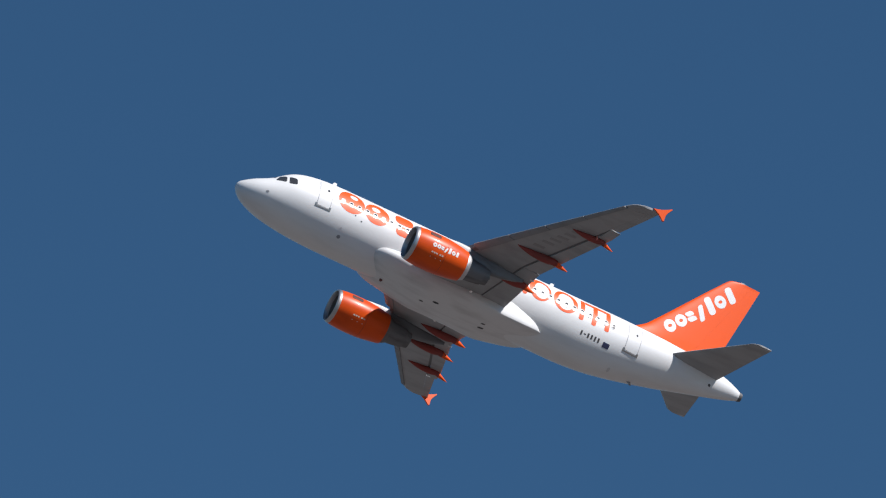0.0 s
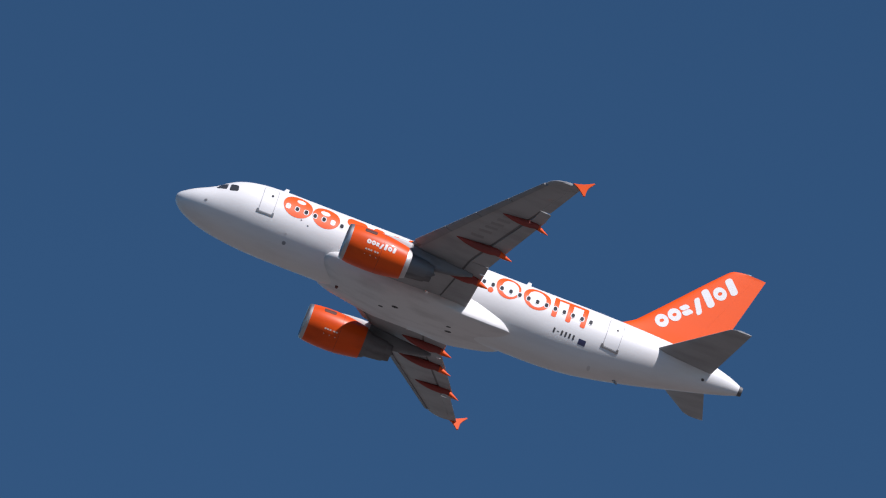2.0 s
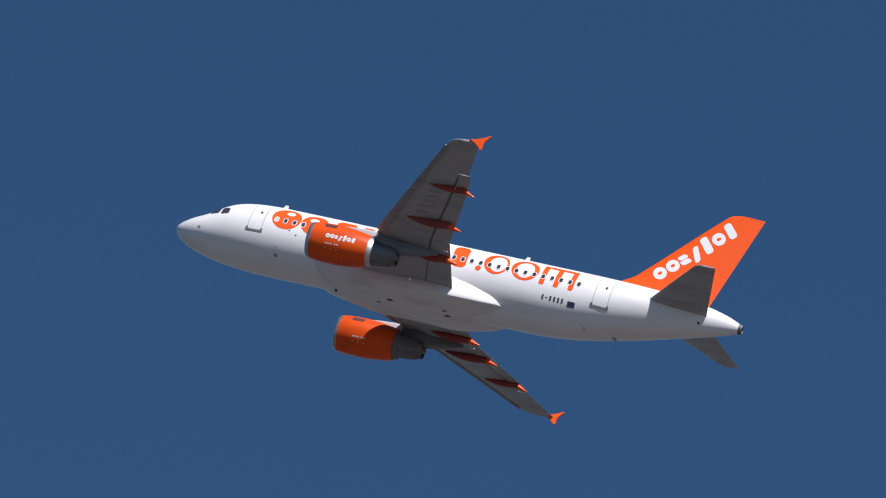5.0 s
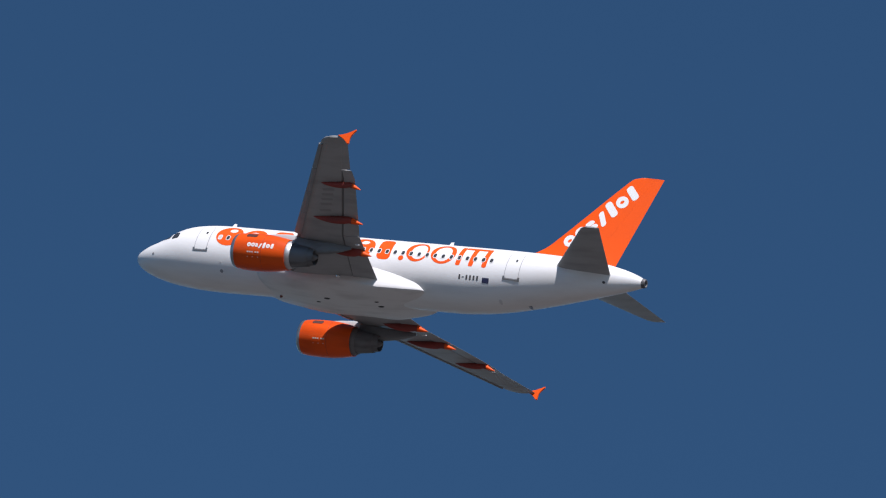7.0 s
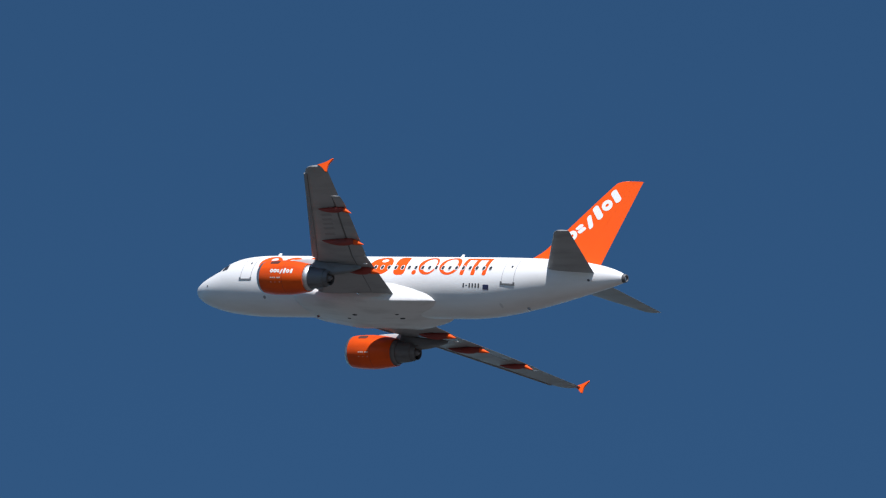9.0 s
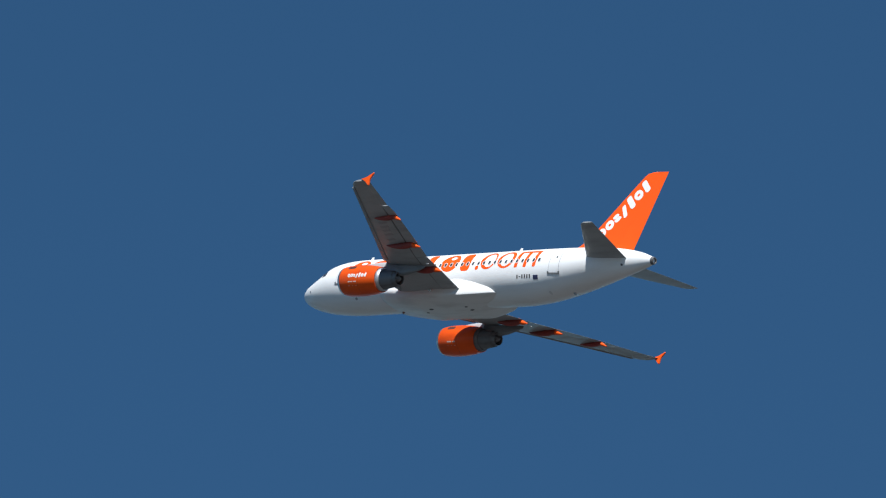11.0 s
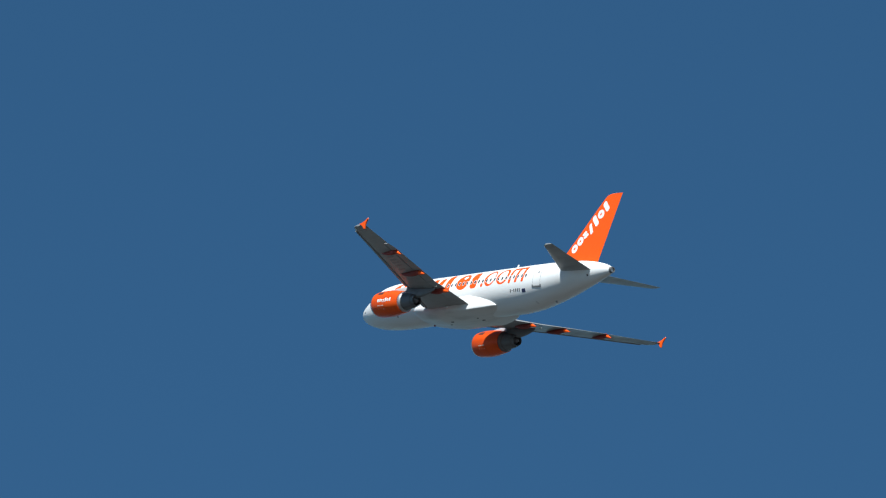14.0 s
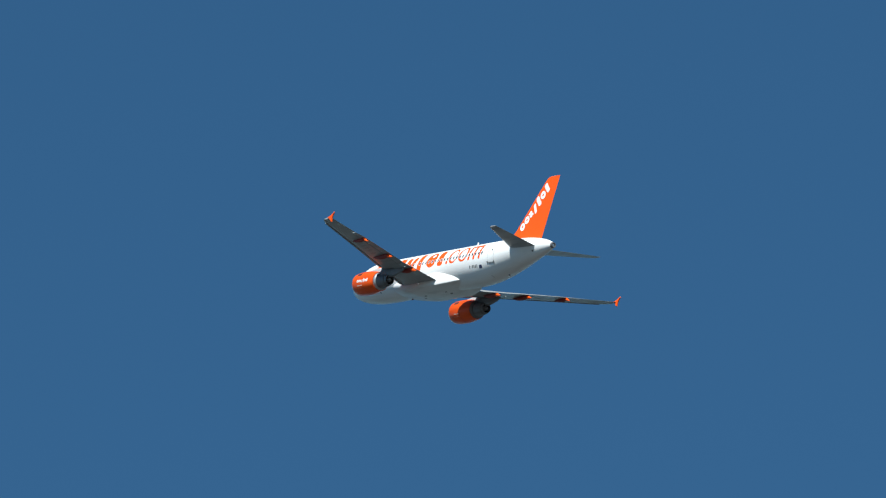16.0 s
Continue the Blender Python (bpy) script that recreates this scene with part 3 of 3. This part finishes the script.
# ---- engines ----
def build_engine(side):
    y0, z0 = side * 5.75, -2.08
    cowl = [(9.76, 1.07), (10.1, 1.12), (10.6, 1.15), (11.2, 1.155), (11.8, 1.13), (12.3, 1.07), (12.8, 0.99), (13.1, 0.93)]
    eng = part("engine", mesh_of("engine_cowl", *turned(cowl + [(13.1, 0.89), (12.6, 0.92), (12.0, 0.94)], (y0, z0), 64), COWL), plane, "bright orange engine cowl with a bare metal inlet lip")
    part("inlet_lip", mesh_of("inlet_lip", *turned([(9.77, 1.071), (9.64, 1.05), (9.56, 1.02), (9.52, 0.985), (9.55, 0.945), (9.65, 0.92), (9.8, 0.9)], (y0, z0), 64), METAL), eng, "bare metal inlet lip")
    part("inlet_duct", mesh_of("inlet_duct", *turned([(9.79, 0.901), (10.05, 0.89), (10.5, 0.88), (10.55, 0.3)], (y0, z0), 48), BAY), eng, "dark inlet duct")
    # fan
    verts, faces = [], []
    for k in range(30):
        a = 2 * math.pi * k / 30
        i = len(verts)
        for r, tw in ((0.27, 0.9), (0.58, 0.6), (0.875, 0.35)):
            w = 0.075 if r < 0.3 else 0.095
            for sgn in (-1, 1):
                aa = a + sgn * w / r * math.cos(tw) * 0.9
                verts.append(at(10.4 + sgn * 0.09 * math.sin(tw + 0.4), y0 + r * math.cos(aa), z0 + r * math.sin(aa)))
        faces += [(i, i + 1, i + 3, i + 2), (i + 2, i + 3, i + 5, i + 4)]
    part("fan", mesh_of("fan", verts, faces, FAN), eng, "dark fan blades")
    part("spinner", mesh_of("spinner", *turned([(9.98, 0.01), (10.05, 0.08), (10.2, 0.19), (10.4, 0.28), (10.5, 0.29)], (y0, z0), 24), FAN), eng)
    part("fan_nozzle_liner", mesh_of("fan_nozzle_liner", *turned([(12.3, 0.92), (13.08, 0.885), (13.06, 0.6)], (y0, z0), 48), HOT), eng)
    part("core_cowl", mesh_of("core_cowl", *turned([(12.6, 0.78), (13.1, 0.76), (13.5, 0.7), (13.9, 0.66), (14.3, 0.61), (14.45, 0.58), (14.43, 0.54), (14.2, 0.54)], (y0, z0), 48), HOT), eng, "heat-darkened core cowl")
    # brighter metal on the left only, to paint in its sunlit rim
    part("cowl_ring", mesh_of("cowl_ring", *turned([(13.0, 0.84), (13.11, 0.87), (13.28, 0.82), (13.38, 0.77), (13.36, 0.72)], (y0, z0), 48), DULL if side == 1 else HOT), eng, "metal ring behind the cowl, brighter metal on the sunlit left engine")
    part("exhaust_nozzle", mesh_of("exhaust_nozzle", *turned([(14.4, 0.55), (14.65, 0.51), (14.8, 0.48), (14.79, 0.45), (14.5, 0.46)], (y0, z0), 40), HOT), eng)
    part("exhaust_plug", mesh_of("exhaust_plug", *turned([(14.2, 0.3), (14.6, 0.27), (14.8, 0.18), (14.95, 0.06), (14.98, 0.01)], (y0, z0), 24), HOT), eng)
    # pylon: a thin body from the cowl's crown to below the wing
    rings = []
    for s, top, low, w, in ((10.8, -0.92, -1.05, 0.03), (11.2, -0.84, -1.1, 0.08), (11.8, -0.77, -1.2, 0.13), (12.6, -0.72, -1.3, 0.16), (13.2, -0.74, -1.5, 0.18), (14.0, -0.92, -1.75, 0.24), (14.8, -1.0, -1.85, 0.22), (15.6, -1.05, -1.75, 0.18), (16.4, -1.1, -1.55, 0.12), (17.0, -1.15, -1.35, 0.04)):
        zc, hh = (top + low) / 2, (top - low) / 2
        rings.append([at(s, y0 + w * math.copysign(abs(math.cos(a)) ** 0.6, math.cos(a)), zc + hh * math.copysign(abs(math.sin(a)) ** 0.6, math.sin(a))) for a in (2 * math.pi * k / 20 for k in range(20))])
    verts, faces = loft(rings)
    fm = [0 if sum(verts[i].x for i in f) / len(f) > 16 - 13.25 else 1 for f in faces]
    part("pylon", mesh_of("pylon", verts, faces, [WINGTOP, STREAKED], face_mats=fm), eng, "light grey engine pylon, streaked dark grey in its rear part")
    cowl_r = curve_through([c[0] for c in cowl], [c[1] for c in cowl])

    def place(face):
        return lambda u, v, out: at(u, y0 + face * (cowl_r(u) + out) * math.cos(v), z0 + (cowl_r(u) + out) * math.sin(v))

    # dark slot high on the cowl, a flat patch coloured for its shaded recess
    for face in (1, -1):
        decal("cowl_vent", filled(rounded(10.75, radians(36), 0.72, 0.3, 0.1, n=3), 2), place(face), VENT, eng, 0.012, "dark red vent slot")
        # cowl joint and small stickers
        for k in range(5):
            decal("sticker", flat_grid(((10.72 + 0.15 * k + (0.08 if k > 2 else 0), radians(-27)), (10.83 + 0.15 * k + (0.08 if k > 2 else 0), radians(-27)), (10.83 + 0.15 * k + (0.08 if k > 2 else 0), radians(-22.5)), (10.72 + 0.15 * k + (0.08 if k > 2 else 0), radians(-22.5))), 2, 2), place(face), PALE, eng, 0.006)
        for k in range(3):
            decal("latch", flat_grid(((10.75 + 0.34 * k, radians(-41)), (10.8 + 0.34 * k, radians(-41)), (10.8 + 0.34 * k, radians(-38.5)), (10.75 + 0.34 * k, radians(-38.5))), 1, 1), place(face), PALE, eng, 0.006)
        decal("cowl_joint", flat_grid(((11.62, radians(-85)), (11.635, radians(-85)), (11.635, radians(70)), (11.62, radians(70))), 1, 24), place(face), SHADEDORANGE, eng, 0.002)
    if side == 1:
        for along, lift, (pts, faces) in plain_marks():
            scaled = [(10.68 + 0.39 * (along + p[0]), radians(-2) + 0.39 * (lift + p[1]) / 1.15) for p in pts]
            decal("marking", (scaled, faces), place(1), DECAL, eng, 0.006, "plain white painted shape")
    return eng


build_engine(1)
build_engine(-1)


# ---- doors, windows, markings on the body ----
def on_hull(side):
    return lambda u, v, out: hull_at(u, v, out, side)


def build_door(s0, s1, z0, z1, side, name="passenger_door"):
    outer = rounded((s0 + s1) / 2, (z0 + z1) / 2, s1 - s0, z1 - z0, 0.14, n=5)
    inner = rounded((s0 + s1) / 2, (z0 + z1) / 2, s1 - s0 - 0.085, z1 - z0 - 0.085, 0.1, n=5)
    door = decal(name, filled(inner, 8), on_hull(side), WHITE, plane, 0.012, "white cabin door outlined in grey")
    decal("door_seam", band(outer, inner, 1), on_hull(side), GAP, door, 0.008, "grey door outline")
    decal("door_sill", flat_grid(((s0 - 0.06, z0 - 0.07), (s1 + 0.06, z0 - 0.07), (s1 + 0.06, z0), (s0 - 0.06, z0)), 6, 1), on_hull(side), SILL, door, 0.03, "dark worn sill")
    if name == "passenger_door":
        decal("door_window", filled(oval((s0 + s1) / 2 + 0.12, z0 + 1.22, 0.07, 0.1, 14), 2), on_hull(side), GLASS, door, 0.02, "small dark door window")
        decal("door_hinge", flat_grid(((s0 - 0.06, z0 - 0.02), (s0 + 0.06, z0 - 0.02), (s0 + 0.06, z0 + 0.14), (s0 - 0.06, z0 + 0.14)), 1, 2), on_hull(side), SILL, door, 0.03)
        decal("door_hinge", flat_grid(((s1 - 0.06, z0 - 0.02), (s1 + 0.06, z0 - 0.02), (s1 + 0.06, z0 + 0.14), (s1 - 0.06, z0 + 0.14)), 1, 2), on_hull(side), SILL, door, 0.03)


for side in (1, -1):
    build_door(4.53, 5.42, -0.38, 1.45, side)
    build_door(25.48, 26.42, -0.47, 1.42, side)

# cockpit glazing: corners as station and angle
PANES = [((1.92, 37), (2.52, 23), (2.56, 46), (2.22, 58)), ((2.66, 19), (3.16, 17), (3.12, 34), (2.68, 44)), ((1.9, 50), (2.2, 69), (2.34, 88), (1.98, 88))]


def rounded_pane(corners):
    """A quad with rounded corners, given by four corners."""
    (a, b, c, d), rim = corners, []
    for u, v in rounded(0.5, 0.5, 1.0, 0.98, 0.2, n=4):
        rim.append(tuple((1 - v) * ((1 - u) * a[k] + u * b[k]) + v * ((1 - u) * d[k] + u * c[k]) for k in (0, 1)))
    return filled(rim, 5)


for side in (1, -1):
    for pane in PANES:
        corners = [(p[0], radians(p[1])) for p in pane]
        decal("cockpit_window", rounded_pane(corners), lambda u, v, out, sd=side: Vector((1, sd, 1)) * hull(u, v, out), GLASS, plane, 0.008, "dark glossy cockpit pane with rounded corners")


def build_windows():
    def shapes(s):
        outer, inner = rounded(s, 0.58, 0.28, 0.38, 0.12, n=4), rounded(s, 0.58, 0.21, 0.31, 0.1, n=4)
        return outer, inner

    for side in (1, -1):
        first = None
        for k in range(35):
            s = 6.09 + 0.54 * k
            if s < 22 and first and s > 6.5:
                pane = new("cabin_window", first[0])
                pane.parent, pane.location = plane, (first[2] - s, 0, 0)
                rim = new("window_frame", first[1])
                rim.parent = pane
                if k in (5, 13):
                    pane.data = first[0].copy()
                    pane.data.materials[0] = SHADE
                    tagged(pane, "cabin window with its pale shade down")
                continue
            outer, inner = shapes(s)
            pane = decal("cabin_window", filled(inner, 3), on_hull(side), GLASS if k else SHADE, plane, 0.014, "dark rounded cabin window" if k else "cabin window with its pale shade down")
            rim = decal("window_frame", band(outer, inner, 1), on_hull(side), WHITE, pane, 0.016)
            if s > 6.5 and not first:
                first = (pane.data, rim.data, s)


build_windows()


def build_body_marks():
    h = on_hull(1)

    def put(shape, s, z, mat=ORANGE, out=0.009):
        pts, faces = shape
        decal("marking", ([(s + x, z + v) for x, v in pts], faces), h, mat, fuselage, out, "plain orange painted shape")

    put(ringed(0.87, 0.78, 0.26, 0.17, 0.12, 0.42), 6.64, 0.79)
    put(ringed(0.82, 0.74, 0.28, 0.18, -0.1, 0.3), 8.35, 0.75)
    put(bar(1.2, 0.68, 0.3), 10.15, 1.18)
    put(bar(1.2, 0.68, 0.3), 10.3, 0.36)
    put(bar(0.7, 1.7, 0.26, -0.3), 11.6, 0.62)
    put(bar(0.62, 1.9, 0.26, 0.3), 12.4, 0.5)
    put(bar(0.72, 1.9, 0.28, -0.1), 13.6, 0.75)
    put(ringed(0.87, 0.78, 0.26, 0.17, 0.1, 0.4), 15.62, 0.79)
    put(bar(0.9, 1.6, 0.3, -0.1), 17.22, 0.8)
    put(filled(oval(0, 0, 0.17, 0.17, 20), 3), 18.46, 0.2)
    put(ringed(0.74, 0.77, 0.5, 0.6, 0.1), 19.42, 0.8)
    put(ringed(0.82, 0.77, 0.53, 0.6), 21.15, 0.8)
    for s in (22.3, 23.16, 24.05):
        put(bar(0.3, 1.5, 0.1), s, 0.78)
    put(bar(1.5, 0.2, 0.09), 23.2, 1.43, out=0.012)
    # registration as plain bars and a small flag
    for k in range(6):
        if k == 1:
            shape = bar(0.14, 0.05, 0.02)
        else:
            shape = bar(0.11, 0.27, 0.03)
        pts, faces = shape
        decal("marking_bar", ([(22.62 + 0.235 * k + x, -0.66 + v) for x, v in pts], faces), h, INK, fuselage, 0.009, "dark bar of painted marking")
    decal("flag_sticker", filled(rounded(24.34, -0.74, 0.44, 0.3, 0.03, n=2), 3), h, NAVY, fuselage, 0.009, "small navy flag sticker")
    # ports and vents
    for s, z, r, mat in ((1.62, -0.64, 0.085, SEAM), (6.58, -1.46, 0.11, SEAM), (6.5, -1.02, 0.06, RIM), (7.05, 0.0, 0.05, INK), (7.5, -0.2, 0.05, INK), (25.25, -1.58, 0.1, RIM), (31.6, 0.3, 0.09, INK), (29.9, 1.62, 0.08, SEAM)):
        decal("port", filled(oval(s, z, r, r * 0.8, 16), 2), h, mat, fuselage, 0.012)


build_body_marks()


def build_aerials():
    for s, height, length in ((5.75, 0.42, 0.42), (20.5, 0.42, 0.42)):
        base = CROWN(math.sqrt(s)) - 0.02
        rings = []
        for f in (0.0, 0.25, 0.5, 0.75, 1.0):
            c, w = length * (1 - 0.55 * f), 0.03 * (1 - 0.6 * f)
            so = s - 0.2 + 0.42 * length * 1.2 * f
            rings.append([at(so + c * x, w * wy, base + height * f) for x, wy in ((0, 0), (0.2, 1), (0.6, 0.9), (1, 0), (0.6, -0.9), (0.2, -1))])
        part("aerial", mesh_of("aerial", *loft(rings), WHITE), fuselage, "white blade aerial on the crown")
    low = KEEL(math.sqrt(26.85)) + 0.02
    rings = [[at(26.73 + 0.25 * f + 0.3 * (1 - 0.4 * f) * x, 0.035 * wy, low - 0.19 * f) for x, wy in ((0, 0), (0.3, 1), (0.7, 0.8), (1, 0), (0.7, -0.8), (0.3, -1))] for f in (0, 0.5, 1)]
    part("drain_mast", mesh_of("drain_mast", *loft(rings), SEAM), fuselage, "grey mast under the tail")
    part("crown_stub", mesh_of("crown_stub", *tube([at(24.9, 0, 2.0), at(24.93, 0, 2.19)], [0.1, 0.05], 10), WHITE), fuselage)
    # red beacon under the belly fairing
    part("beacon", mesh_of("beacon", *tube([at(10.3, 0, -2.1), at(10.3, 0, -2.22), at(10.3, 0, -2.26)], [0.1, 0.085, 0.03], 12), REDLENS), fuselage, "dull dark red beacon under the belly")


build_aerials()


def motions():
    walk(plane, [(t, pose(x, y, z, 0, -16.0, 0)) for t, x, y, z in FLIGHT_ROWS])


motions()
